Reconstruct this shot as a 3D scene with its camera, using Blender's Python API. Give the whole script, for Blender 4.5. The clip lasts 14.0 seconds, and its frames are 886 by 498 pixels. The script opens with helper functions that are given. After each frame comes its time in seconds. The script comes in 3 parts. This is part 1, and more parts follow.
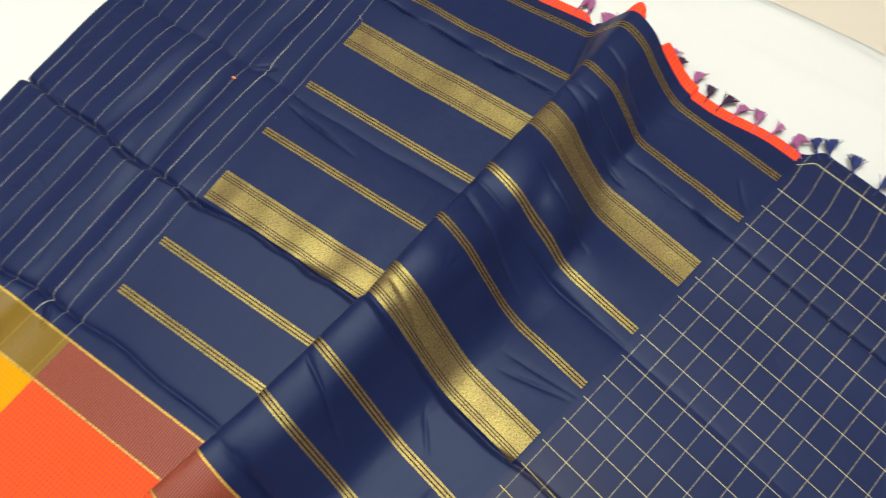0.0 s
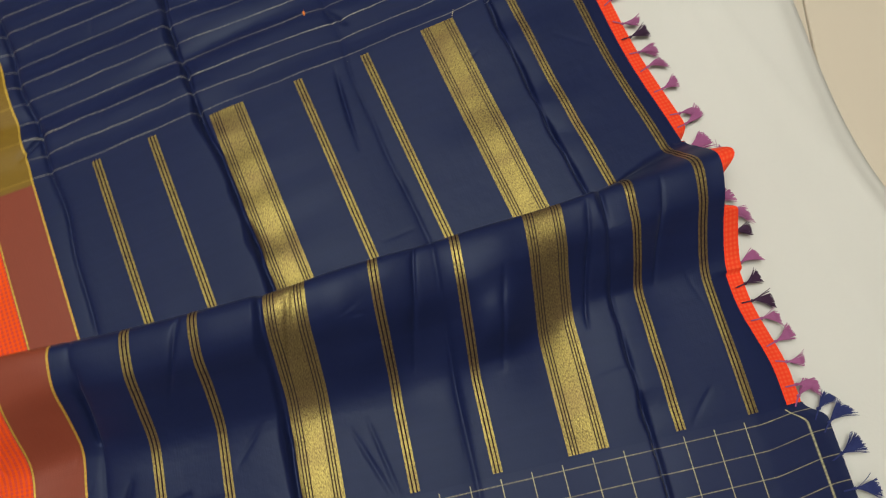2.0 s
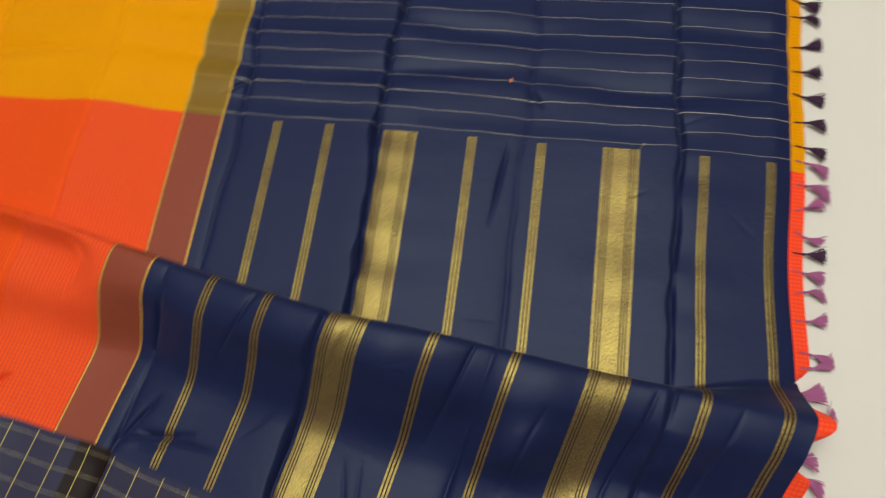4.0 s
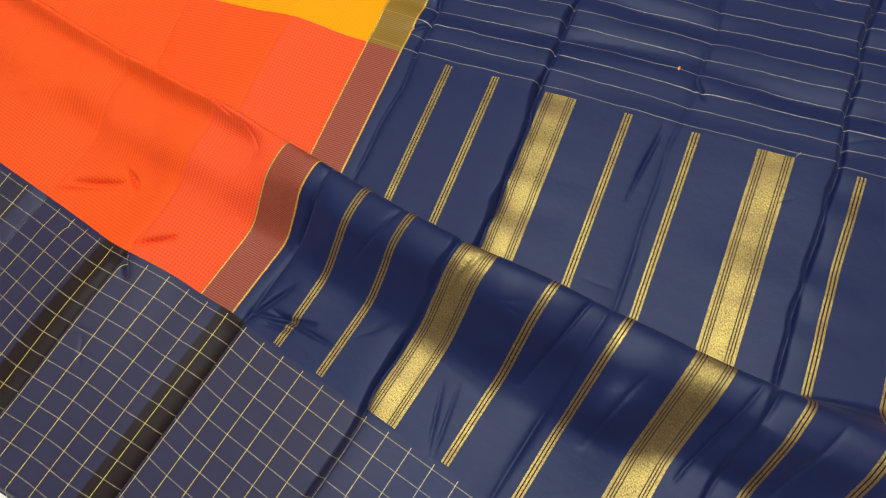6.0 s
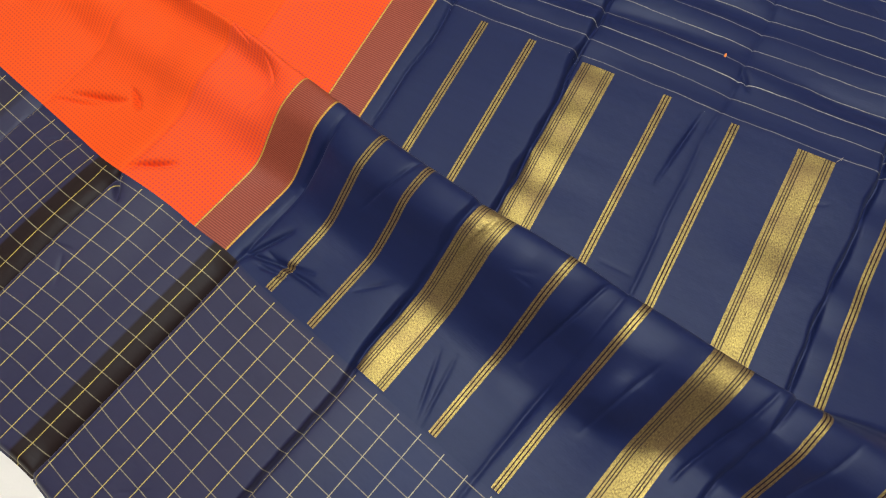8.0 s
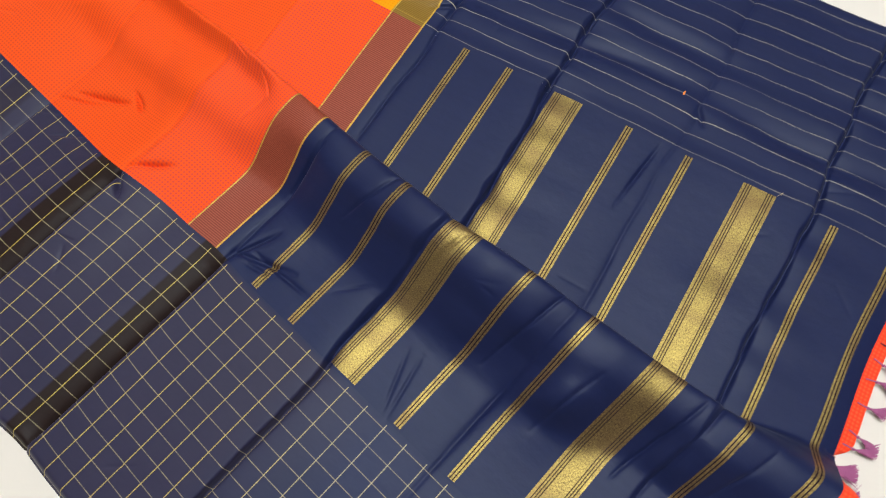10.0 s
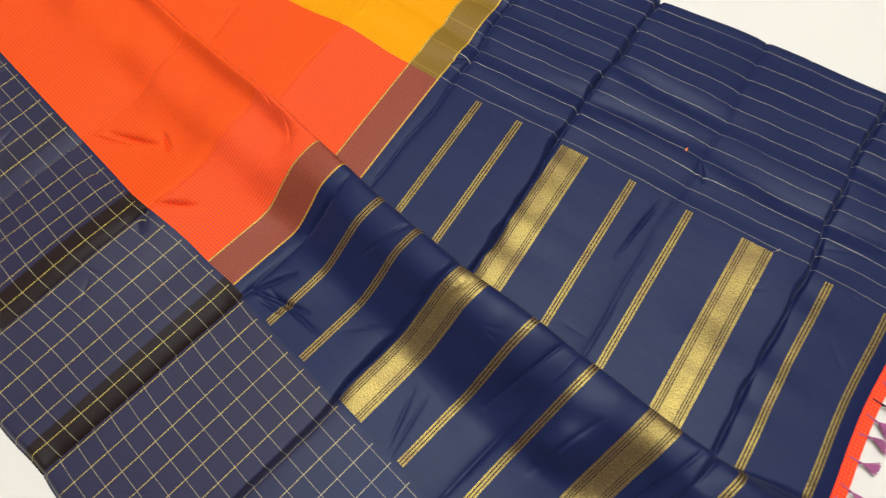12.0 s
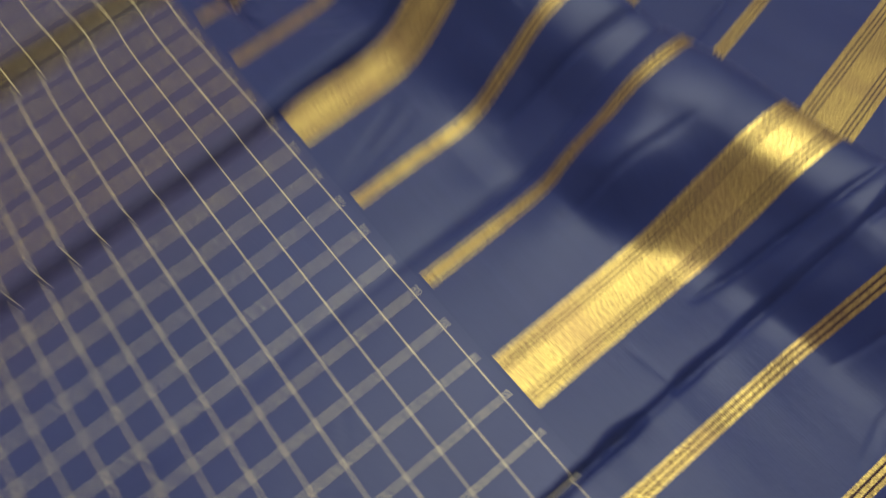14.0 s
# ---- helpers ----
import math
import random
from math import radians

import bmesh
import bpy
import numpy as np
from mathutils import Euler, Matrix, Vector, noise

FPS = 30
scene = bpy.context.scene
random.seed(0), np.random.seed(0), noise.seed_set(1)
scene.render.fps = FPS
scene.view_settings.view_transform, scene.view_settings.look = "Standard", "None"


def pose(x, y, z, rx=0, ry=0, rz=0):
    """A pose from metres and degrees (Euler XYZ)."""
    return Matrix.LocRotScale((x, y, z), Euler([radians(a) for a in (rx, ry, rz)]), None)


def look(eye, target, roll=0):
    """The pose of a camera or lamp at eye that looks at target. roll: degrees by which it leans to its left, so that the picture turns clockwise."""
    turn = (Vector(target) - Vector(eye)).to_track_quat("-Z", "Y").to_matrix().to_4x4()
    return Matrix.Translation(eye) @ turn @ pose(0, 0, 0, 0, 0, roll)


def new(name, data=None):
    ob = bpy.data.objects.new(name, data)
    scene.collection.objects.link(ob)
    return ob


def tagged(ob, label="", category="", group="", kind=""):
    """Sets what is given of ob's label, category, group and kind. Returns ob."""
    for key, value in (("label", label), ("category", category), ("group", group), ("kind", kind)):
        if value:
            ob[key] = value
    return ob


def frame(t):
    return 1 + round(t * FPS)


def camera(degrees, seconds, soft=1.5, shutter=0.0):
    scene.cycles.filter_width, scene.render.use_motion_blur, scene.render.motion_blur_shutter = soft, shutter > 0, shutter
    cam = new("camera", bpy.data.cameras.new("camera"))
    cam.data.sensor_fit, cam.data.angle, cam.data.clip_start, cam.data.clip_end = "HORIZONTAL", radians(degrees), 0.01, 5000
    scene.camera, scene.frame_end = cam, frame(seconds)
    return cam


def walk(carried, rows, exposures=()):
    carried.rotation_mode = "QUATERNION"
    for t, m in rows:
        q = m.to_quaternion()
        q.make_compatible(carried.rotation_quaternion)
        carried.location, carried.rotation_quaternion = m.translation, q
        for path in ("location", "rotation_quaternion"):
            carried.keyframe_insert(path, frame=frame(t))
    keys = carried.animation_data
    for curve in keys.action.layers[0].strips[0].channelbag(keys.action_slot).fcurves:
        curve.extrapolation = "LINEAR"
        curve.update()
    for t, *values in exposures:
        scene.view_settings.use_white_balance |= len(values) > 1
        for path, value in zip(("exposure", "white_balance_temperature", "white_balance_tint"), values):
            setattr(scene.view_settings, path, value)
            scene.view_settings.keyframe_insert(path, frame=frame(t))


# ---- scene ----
cam = camera(65.0, 14.0, soft=1.1, shutter=0.5)
PATH = [
    (0, (-0.13, -0.346, 0.561), (0.55, 0.1, -1.266), 0.8),
    (0.5, (-0.085, -0.33, 0.588), (0.391, 0.145, -1.295), -7.4),
    (1, (-0.043, -0.301, 0.585), (0.384, 0.113, -1.324), -1.0),
    (1.5, (0.051, -0.356, 0.566), (0.41, 0.255, -1.304), -8.2),
    (2, (0.08, -0.356, 0.57), (0.291, 0.164, -1.35), -2.0),
    (2.5, (0.031, -0.332, 0.568), (0.256, 0.157, -1.358), 2.6),
    (3, (0.035, -0.313, 0.596), (0.298, 0.124, -1.338), 9.7),
    (3.5, (0.062, -0.285, 0.585), (0.217, 0.23, -1.342), 6.5),
    (4, (0.144, -0.302, 0.598), (-0.08, 0.296, -1.297), -13.6),
    (4.2, (0.135, -0.331, 0.592), (-0.135, 0.227, -1.309), -14.8),
    (6.3, (0.133, -0.37, 0.621), (-0.391, 0.154, -1.237), -21.8),
    (6.5, (0.131, -0.374, 0.616), (-0.392, 0.183, -1.232), -18.0),
    (7, (0.132, -0.358, 0.607), (-0.414, 0.131, -1.254), -19.0),
    (7.5, (0.124, -0.382, 0.588), (-0.375, 0.169, -1.268), -14.0),
    (8, (0.113, -0.384, 0.581), (-0.339, 0.12, -1.301), -13.5),
    (8.5, (0.111, -0.388, 0.58), (-0.34, 0.145, -1.295), -13.4),
    (8.7, (0.114, -0.384, 0.577), (-0.331, 0.153, -1.297), -13.9),
    (10.8, (0.138, -0.387, 0.663), (-0.231, 0.147, -1.228), -1.0),
    (11, (0.131, -0.386, 0.662), (-0.218, 0.14, -1.235), -0.4),
    (11.5, (0.133, -0.379, 0.673), (-0.234, 0.14, -1.223), -1.7),
    (12, (0.137, -0.383, 0.666), (-0.358, 0.202, -1.181), -7.3),
    (12.5, (0.145, -0.367, 0.64), (-0.412, 0.14, -1.213), -15.5),
    (13, (0.183, -0.406, 0.596), (-0.457, 0.141, -1.218), -17.2),
    (13.5, (0.231, -0.427, 0.569), (-0.344, 0.2, -1.241), -14.7),
    (13.6, (0.238, -0.447, 0.534), (-0.381, 0.196, -1.256), -15.5),
    (13.7, (0.245, -0.443, 0.496), (-0.427, 0.183, -1.281), -18.2),
    (13.8, (0.24, -0.432, 0.446), (-0.472, 0.099, -1.345), -24.5),
    (13.9, (0.246, -0.467, 0.389), (-0.543, 0.067, -1.369), -21.9),
    (14, (0.243, -0.465, 0.34), (-0.489, 0.056, -1.447), -16.1),
]

EXPOSURES = [(0.0, 0.20, 6150, 4), (0.5, -0.02, 6120, 4), (1.0, -0.10, 6200, 4), (1.5, -0.48, 6450, 4), (2.0, -0.45, 6550, 4), (2.5, -0.38, 6600, 6),
             (3.0, -0.28, 6650, 6), (3.5, -0.55, 6650, 6), (4.0, -0.40, 6700, 6), (6.5, 0.10, 6300, 10), (8.5, 0.02, 6300, 10),
             (11.0, 0.0, 6300, 10), (13.0, 0.08, 6300, 10), (13.6, 0.10, 6350, 10), (14.0, 0.58, 6900, 8)]
walk(cam, [(t, look(eye, target, roll)) for t, eye, target, roll in PATH], EXPOSURES)

# ---- world and lights ----
world = bpy.data.worlds.new("room_world")
scene.world = world
world.use_nodes = True
world.node_tree.nodes["Background"].inputs[0].default_value = (0.9, 0.92, 1.0, 1)
world.node_tree.nodes["Background"].inputs[1].default_value = 0.05
SHEET_Z = -0.011
FLOOR_Z = -0.0235
TURN_ROOM = Matrix.Rotation(radians(-22), 4, "Z")     # the room stands askew to the cloth
TILE = 0.6
JOINT = TURN_ROOM.inverted() @ Vector((0.585, -0.079, 0))
ROOM = (JOINT.x - 4 * TILE, JOINT.x + 3 * TILE, JOINT.y - 3.75 * TILE, JOINT.y + 3.25 * TILE, 2.75)
PANEL = (-0.06, 0.08, 2.68, 1.7, 1.5)      # ceiling light: centre, length, width


def area_light(name, place, aim, size_x, size_y, power, colour):
    data = bpy.data.lights.new(name, "AREA")
    data.shape, data.size, data.size_y, data.energy, data.color = "RECTANGLE", size_x, size_y, power, colour
    ob = new(name, data)
    ob.matrix_world = look(place, aim)
    return ob


area_light("ceiling_panel_light", (PANEL[0], PANEL[1], PANEL[2] - 0.03), (PANEL[0], PANEL[1] + 0.001, 0), PANEL[3], PANEL[4], 59, (1.0, 0.97, 0.92))


# ---- materials ----
class Node_maker:
    """Builds the nodes of one material with plain arithmetic."""

    def __init__(self, name):
        self.mat = bpy.data.materials.new(name)
        self.mat.use_nodes = True
        self.tree = self.mat.node_tree
        self.bsdf = self.tree.nodes["Principled BSDF"]

    def node(self, kind, **props):
        n = self.tree.nodes.new(kind)
        for k, v in props.items():
            setattr(n, k, v)
        return n

    def put(self, value, socket):
        if isinstance(value, bpy.types.NodeSocket):
            self.tree.links.new(value, socket)
        else:
            socket.default_value = value

    def math(self, op, a, b=0.0, c=0.0):
        n = self.node("ShaderNodeMath", operation=op)
        for v, k in ((a, 0), (b, 1), (c, 2)):
            self.put(v, n.inputs[k])
        return n.outputs[0]

    def uv(self, layer="cloth"):
        n = self.node("ShaderNodeUVMap", uv_map=layer)
        x = self.node("ShaderNodeSeparateXYZ")
        self.tree.links.new(n.outputs[0], x.inputs[0])
        return n.outputs[0], x.outputs[0], x.outputs[1]

    def place(self):
        return self.node("ShaderNodeTexCoord").outputs["Object"]

    def noise(self, vector, scale, detail=3.0, stretch=(1, 1, 1)):
        m = self.node("ShaderNodeMapping")
        self.put(vector, m.inputs[0])
        m.inputs[3].default_value = stretch
        n = self.node("ShaderNodeTexNoise")
        self.put(m.outputs[0], n.inputs["Vector"])
        n.inputs["Scale"].default_value, n.inputs["Detail"].default_value = scale, detail
        return n.outputs[0]

    def band(self, x, lo, hi, soft=0.0004):
        """1 where lo < x < hi."""
        a = self.math("MULTIPLY_ADD", x, 1 / soft, -lo / soft + 0.5)
        b = self.math("MULTIPLY_ADD", x, -1 / soft, hi / soft + 0.5)
        n = self.math("MINIMUM", a, b)
        n = self.math("MINIMUM", n, 1.0)
        return self.math("MAXIMUM", n, 0.0)

    def lines(self, x, first, step, width, soft=0.0004):
        """1 on every line of a row of lines."""
        f = self.math("MULTIPLY_ADD", x, 1 / step, -first / step + 0.5)
        f = self.math("FRACT", f)
        f = self.math("SUBTRACT", f, 0.5)
        f = self.math("ABSOLUTE", f)
        f = self.math("MULTIPLY_ADD", f, -step / soft, width / 2 / soft + 0.5)
        return self.math("MINIMUM", self.math("MAXIMUM", f, 0.0), 1.0)

    def mix(self, f, a, b):
        n = self.node("ShaderNodeMix", data_type="RGBA")
        self.put(f, n.inputs[0])
        self.put(a if isinstance(a, bpy.types.NodeSocket) else (*a, 1), n.inputs[6])
        self.put(b if isinstance(b, bpy.types.NodeSocket) else (*b, 1), n.inputs[7])
        return n.outputs[2]

    def bump(self, height, distance, strength=1.0):
        n = self.node("ShaderNodeBump")
        self.put(height, n.inputs["Height"])
        n.inputs["Distance"].default_value, n.inputs["Strength"].default_value = distance, strength
        self.put(n.outputs[0], self.bsdf.inputs["Normal"])

    def set(self, **values):
        for k, v in values.items():
            self.put((*v, 1) if isinstance(v, tuple) and len(v) == 3 else v, self.bsdf.inputs[k.replace("_", " ")])
        return self.mat


NAVY_A, NAVY_B = (0.0056, 0.0096, 0.047), (0.0096, 0.0156, 0.068)


def weave(m, uv, scale=900.0):
    """Fine threads both ways, as a height."""
    a = m.noise(uv, scale, 1.0, (1, 0.06, 1))
    b = m.noise(uv, scale, 1.0, (0.06, 1, 1))
    return m.math("ADD", a, b)


def navy_ground(m, uv):
    big = m.noise(uv, 7.0, 3.0)
    slub = m.noise(uv, 160.0, 2.0, (0.05, 1, 1))
    return m.mix(m.math("MULTIPLY_ADD", slub, 0.5, m.math("MULTIPLY", big, 0.5)), NAVY_A, NAVY_B)


def silk(m, colour, uv, rough=0.50, tint=(0.82, 0.93, 1.0)):
    soft = m.math("MULTIPLY_ADD", m.noise(uv, 38.0, 4.0), 0.9, m.math("MULTIPLY", m.noise(uv, 110.0, 3.0, (0.8, 1, 1)), 0.22))
    m.bump(m.math("MULTIPLY_ADD", weave(m, uv), 0.06, soft), 0.0016, 0.55)
    m.set(Base_Color=colour, Roughness=rough, Specular_IOR_Level=0.225, Sheen_Weight=0.06, Sheen_Roughness=0.4)
    m.put((*tint, 1), m.bsdf.inputs["Sheen Tint"])
    m.put((*tint, 1), m.bsdf.inputs["Specular Tint"])
    return m.mat


def navy_plain():
    m = Node_maker("navy_silk")
    uv, s, v = m.uv()
    return silk(m, navy_ground(m, uv), uv)


def thread_mix(m, ground, mask, uv, colour):
    """Metal thread laid into the ground, broken here and there."""
    worn = m.noise(uv, 420.0, 2.0)
    worn = m.math("MULTIPLY_ADD", worn, 1.6, 0.0)
    f = m.math("MULTIPLY", mask, m.math("MINIMUM", worn, 1.0))
    return m.mix(f, ground, colour), f


def navy_lines():
    m = Node_maker("navy_silk_with_thin_lines")
    uv, s, v = m.uv()
    f = m.lines(m.math("MULTIPLY_ADD", m.noise(uv, 24.0, 2.0), 0.0048, m.math("ADD", v, -0.0024)), 0.0072, 0.0194, 0.0009, 0.0005)
    fade = m.math("MULTIPLY_ADD", m.noise(uv, 14.0, 2.0, (1, 2.5, 1)), 1.6, -0.15)
    f = m.math("MULTIPLY", f, m.math("MINIMUM", m.math("MAXIMUM", fade, 0.15), 0.9))
    strong = m.band(v, 0.0445, 0.0475, 0.0005)
    f = m.math("MULTIPLY", f, m.math("MULTIPLY_ADD", strong, 0.5, 0.8))
    colour, f = thread_mix(m, navy_ground(m, uv), f, uv, (0.33, 0.32, 0.27))
    return silk(m, colour, uv)


def navy_check():
    m = Node_maker("navy_silk_checked_with_gold_lines")
    uv, s, v = m.uv()
    a = m.lines(v, -FABRIC - 0.0075, 0.0200, 0.0007, 0.0006)
    b = m.lines(s, 0.030, 0.0247, 0.0007, 0.0005)
    a = m.math("MULTIPLY", a, m.math("MULTIPLY_ADD", m.noise(uv, 60.0, 2.0), 0.9, 0.30))
    b = m.math("MULTIPLY", b, m.band(v, -2.0, -FABRIC - 0.003))
    ground = navy_ground(m, uv)
    # brown bands at the fold creases: shade of tilted facets put into the colour
    brown_shade = m.math("MAXIMUM", m.band(s, -0.178, -0.148, 0.003), m.band(s, -0.334, -0.298, 0.003))
    ground = m.mix(m.band(v, -3.0, -FABRIC - 0.002, 0.01), ground, m.mix(m.band(s, -2.0, 0.03, 0.10), m.mix(m.noise(uv, 9.0), (0.0088, 0.0130, 0.052), (0.0145, 0.0205, 0.076)), m.mix(m.noise(uv, 9.0), (0.0190, 0.0175, 0.046), (0.0290, 0.0265, 0.064))))
    # a fainter band of the same painted shade at the next fold
    brown_shade = m.math("MAXIMUM", brown_shade, m.math("MULTIPLY", m.band(s, -0.485, -0.458, 0.004), 0.4))
    ground = m.mix(brown_shade, ground, (0.017, 0.0100, 0.0092))
    colour, f = thread_mix(m, ground, a, uv, (0.38, 0.34, 0.20))
    colour, f = thread_mix(m, colour, b, uv, m.mix(m.band(s, -2.0, 0.03, 0.08), (0.50, 0.46, 0.26), (0.60, 0.49, 0.12)))
    silk(m, colour, uv)
    # less gloss inside the bands, to deepen that painted shade
    return m.set(Specular_IOR_Level=m.math("MULTIPLY_ADD", brown_shade, -0.10, 0.24))


def zari(name, dark):
    """Gold brocade with dark lines along it; dark: their places across the stripe."""
    m = Node_maker(name)
    uv, s, v = m.uv()
    l = m.uv("across")[1]
    f = None
    for lo, hi in dark:
        b = m.band(l, lo, hi, 0.02)
        f = b if f is None else m.math("MAXIMUM", f, b)
    grain = m.noise(uv, 950.0, 3.0, (1, 0.6, 1))
    patch = m.noise(uv, 45.0, 3.0)
    rows = m.lines(v, 0.0, 0.0011, 0.0006, 0.0004)
    grain = m.math("MULTIPLY_ADD", rows, 0.16, m.math("MULTIPLY_ADD", grain, 2.2, -0.67))
    gold = m.mix(m.math("MULTIPLY_ADD", grain, 0.9, m.math("MULTIPLY_ADD", patch, 0.6, -0.3)), (0.080, 0.060, 0.020), (0.44, 0.358, 0.092))
    worn = m.noise(uv, 26.0, 3.0, (0.5, 1, 1))
    tarnish = m.math("MULTIPLY_ADD", worn, 2.6, -1.25)
    tarnish = m.math("MINIMUM", m.math("MAXIMUM", tarnish, 0.0), 0.45)
    gold = m.mix(tarnish, gold, (0.17, 0.115, 0.045))
    if len(dark) < 3:
        gaps = m.math("MULTIPLY_ADD", m.noise(uv, 230.0, 2.0, (0.3, 1, 1)), 3.0, -1.45)
        gaps = m.math("MULTIPLY", m.math("MINIMUM", m.math("MAXIMUM", gaps, 0.0), 1.0), m.math("MULTIPLY_ADD", m.noise(uv, 11.0, 2.0), 1.6, -0.3))
        gold = m.mix(m.math("MINIMUM", m.math("MAXIMUM", gaps, 0.0), 0.9), gold, (0.045, 0.038, 0.030))
    colour = m.mix(f, gold, (0.018, 0.009, 0.016))
    m.bump(m.math("ADD", grain, m.math("MULTIPLY", patch, 1.2)), 0.0003, 0.60)
    metal = m.math("MULTIPLY_ADD", f, -0.85, 0.85)
    weft = m.node("ShaderNodeBsdfDiffuse")
    m.put(m.mix(f, m.mix(grain, (0.110, 0.066, 0.056), (0.195, 0.125, 0.092)), (0.018, 0.009, 0.016)), weft.inputs["Color"])
    both = m.node("ShaderNodeMixShader")
    both.inputs[0].default_value = 0.31
    m.put(m.bsdf.outputs[0], both.inputs[1])
    m.put(weft.outputs[0], both.inputs[2])
    m.put(both.outputs[0], m.tree.nodes["Material Output"].inputs["Surface"])
    return m.set(Base_Color=colour, Roughness=m.math("MULTIPLY_ADD", worn, 0.16, m.math("MULTIPLY_ADD", f, 0.36, 0.27)), Metallic=metal, Specular_IOR_Level=m.math("MULTIPLY_ADD", f, -0.4, 0.5))


def body_silk(name, a, b, c):
    """Shot silk in a tiny check."""
    m = Node_maker(name)
    uv, s, v = m.uv()
    f = m.math("MULTIPLY", m.lines(s, 0.0, 0.0036, 0.0018, 0.0006), 1.0)
    g = m.lines(v, 0.0, 0.0036, 0.0018, 0.0006)
    f = m.math("MULTIPLY_ADD", m.math("MULTIPLY", f, g), 0.50, m.math("MULTIPLY", m.math("ADD", f, g), 0.25))
    big = m.noise(uv, 6.0, 3.0)
    # tone c beside the border: a facet's sheen put into the colour, plus noise
    pink = m.math("MULTIPLY_ADD", m.band(s, -0.296, 0.0, 0.004), 0.55, m.math("MULTIPLY_ADD", big, 0.7, -0.25))
    pink = m.math("MINIMUM", m.math("MAXIMUM", pink, 0.0), 1.0)
    colour = m.mix(pink, m.mix(f, a, b), m.mix(f, a, c))
    return silk(m, colour, uv, 0.60, (1.0, 0.45, 0.20))


def border_silk(name, a, b, lined):
    m = Node_maker(name)
    uv, s, v = m.uv()
    f = m.lines(v, 0.0, 0.0022, 0.0010, 0.0005)
    colour = m.mix(f, a, b)
    gold = m.math("MAXIMUM", m.band(s, -0.2042, -0.2028, 0.0004), m.band(s, -0.1650, -0.1633, 0.0004))
    gold = m.math("MULTIPLY", gold, m.math("MINIMUM", m.math("MULTIPLY_ADD", m.noise(uv, 500.0, 1.0), 1.8, -0.1), 1.0))
    if lined:
        gold = m.math("MAXIMUM", gold, m.math("MULTIPLY", m.lines(v, 0.0072, 0.0388, 0.0008), 0.35))
    colour = m.mix(gold, colour, (0.56, 0.38, 0.06))
    m.bump(m.math("ADD", weave(m, uv), m.math("MULTIPLY", f, 0.5)), 0.00015, 0.5)
    return m.set(Base_Color=colour, Roughness=0.5, Metallic=m.math("MULTIPLY", gold, 0.4), Specular_IOR_Level=0.22)


def plain_cloth(name, a, b, scale, rough=0.8, bump=0.0003):
    m = Node_maker(name)
    p = m.place()
    big = m.noise(p, scale, 4.0)
    fine = m.noise(p, scale * 120, 2.0)
    m.bump(m.math("ADD", fine, m.math("MULTIPLY", big, 2.0)), bump, 0.4)
    return m.set(Base_Color=m.mix(big, a, b), Roughness=rough, Specular_IOR_Level=0.2, Sheen_Weight=0.1)


def tile_material():
    m = Node_maker("beige_floor_tile")
    p = m.place()
    r = m.node("ShaderNodeObjectInfo").outputs["Random"]
    vein = m.noise(p, 5.0, 6.0, (1, 0.3, 1))
    return m.set(Base_Color=m.mix(m.math("MULTIPLY_ADD", r, 0.3, m.math("MULTIPLY", vein, 0.7)), (0.58, 0.50, 0.40), (0.72, 0.65, 0.54)), Roughness=0.3)


def glow(name, colour, power):
    m = Node_maker(name)
    return m.set(Base_Color=(0.8, 0.8, 0.8), Emission_Color=colour, Emission_Strength=power)


FABRIC = 0.45           # length of cloth from the stripes' far ends to the checks
MAT_NAVY, MAT_LINES, MAT_CHECK = navy_plain(), navy_lines(), navy_check()
MAT_WIDE = zari("gold_brocade_wide", [(0.090, 0.116), (0.164, 0.190), (0.238, 0.264), (0.736, 0.762), (0.810, 0.836), (0.884, 0.910)])
MAT_NARROW = zari("gold_brocade_narrow", [(0.235, 0.375), (0.625, 0.765)])
MAT_ORANGE = body_silk("orange_shot_silk", (0.82, 0.088, 0.004), (0.58, 0.058, 0.022), (0.54, 0.050, 0.068))
MAT_YELLOW = body_silk("yellow_silk", (0.74, 0.31, 0.002), (0.64, 0.25, 0.002), (0.68, 0.28, 0.004))
MAT_MAROON = border_silk("maroon_border_silk", (0.17, 0.033, 0.018), (0.29, 0.068, 0.038), False)
MAT_OLIVE = border_silk("olive_border_silk", (0.17, 0.10, 0.012), (0.23, 0.14, 0.02), True)
MAT_STRIP = body_silk("orange_end_strip", (0.88, 0.05, 0.02), (0.90, 0.11, 0.04), (0.85, 0.08, 0.05))
MAT_SHEET = plain_cloth("white_cotton", (0.65, 0.64, 0.60), (0.71, 0.70, 0.67), 3.0)
MAT_WALL = plain_cloth("wall_paint", (0.306, 0.279, 0.252), (0.378, 0.351, 0.315), 1.5, 0.85)
MAT_CEILING = plain_cloth("ceiling_paint", (0.78, 0.78, 0.76), (0.83, 0.83, 0.81), 1.5, 0.9)
MAT_GROUT = plain_cloth("grout", (0.36, 0.31, 0.25), (0.45, 0.40, 0.33), 6.0, 0.9)
MAT_TILE = tile_material()
MAT_PANEL = glow("lit_diffuser", (1.0, 0.95, 0.86, 1), 4.0)
MAT_METAL = plain_cloth("white_lacquer", (0.75, 0.75, 0.75), (0.8, 0.8, 0.8), 4.0, 0.5)
MAT_PURPLE = plain_cloth("purple_thread", (0.27, 0.060, 0.19), (0.41, 0.14, 0.30), 60.0, 0.6)
MAT_DARK = plain_cloth("dark_plum_thread", (0.03, 0.012, 0.04), (0.06, 0.02, 0.06), 60.0, 0.6)
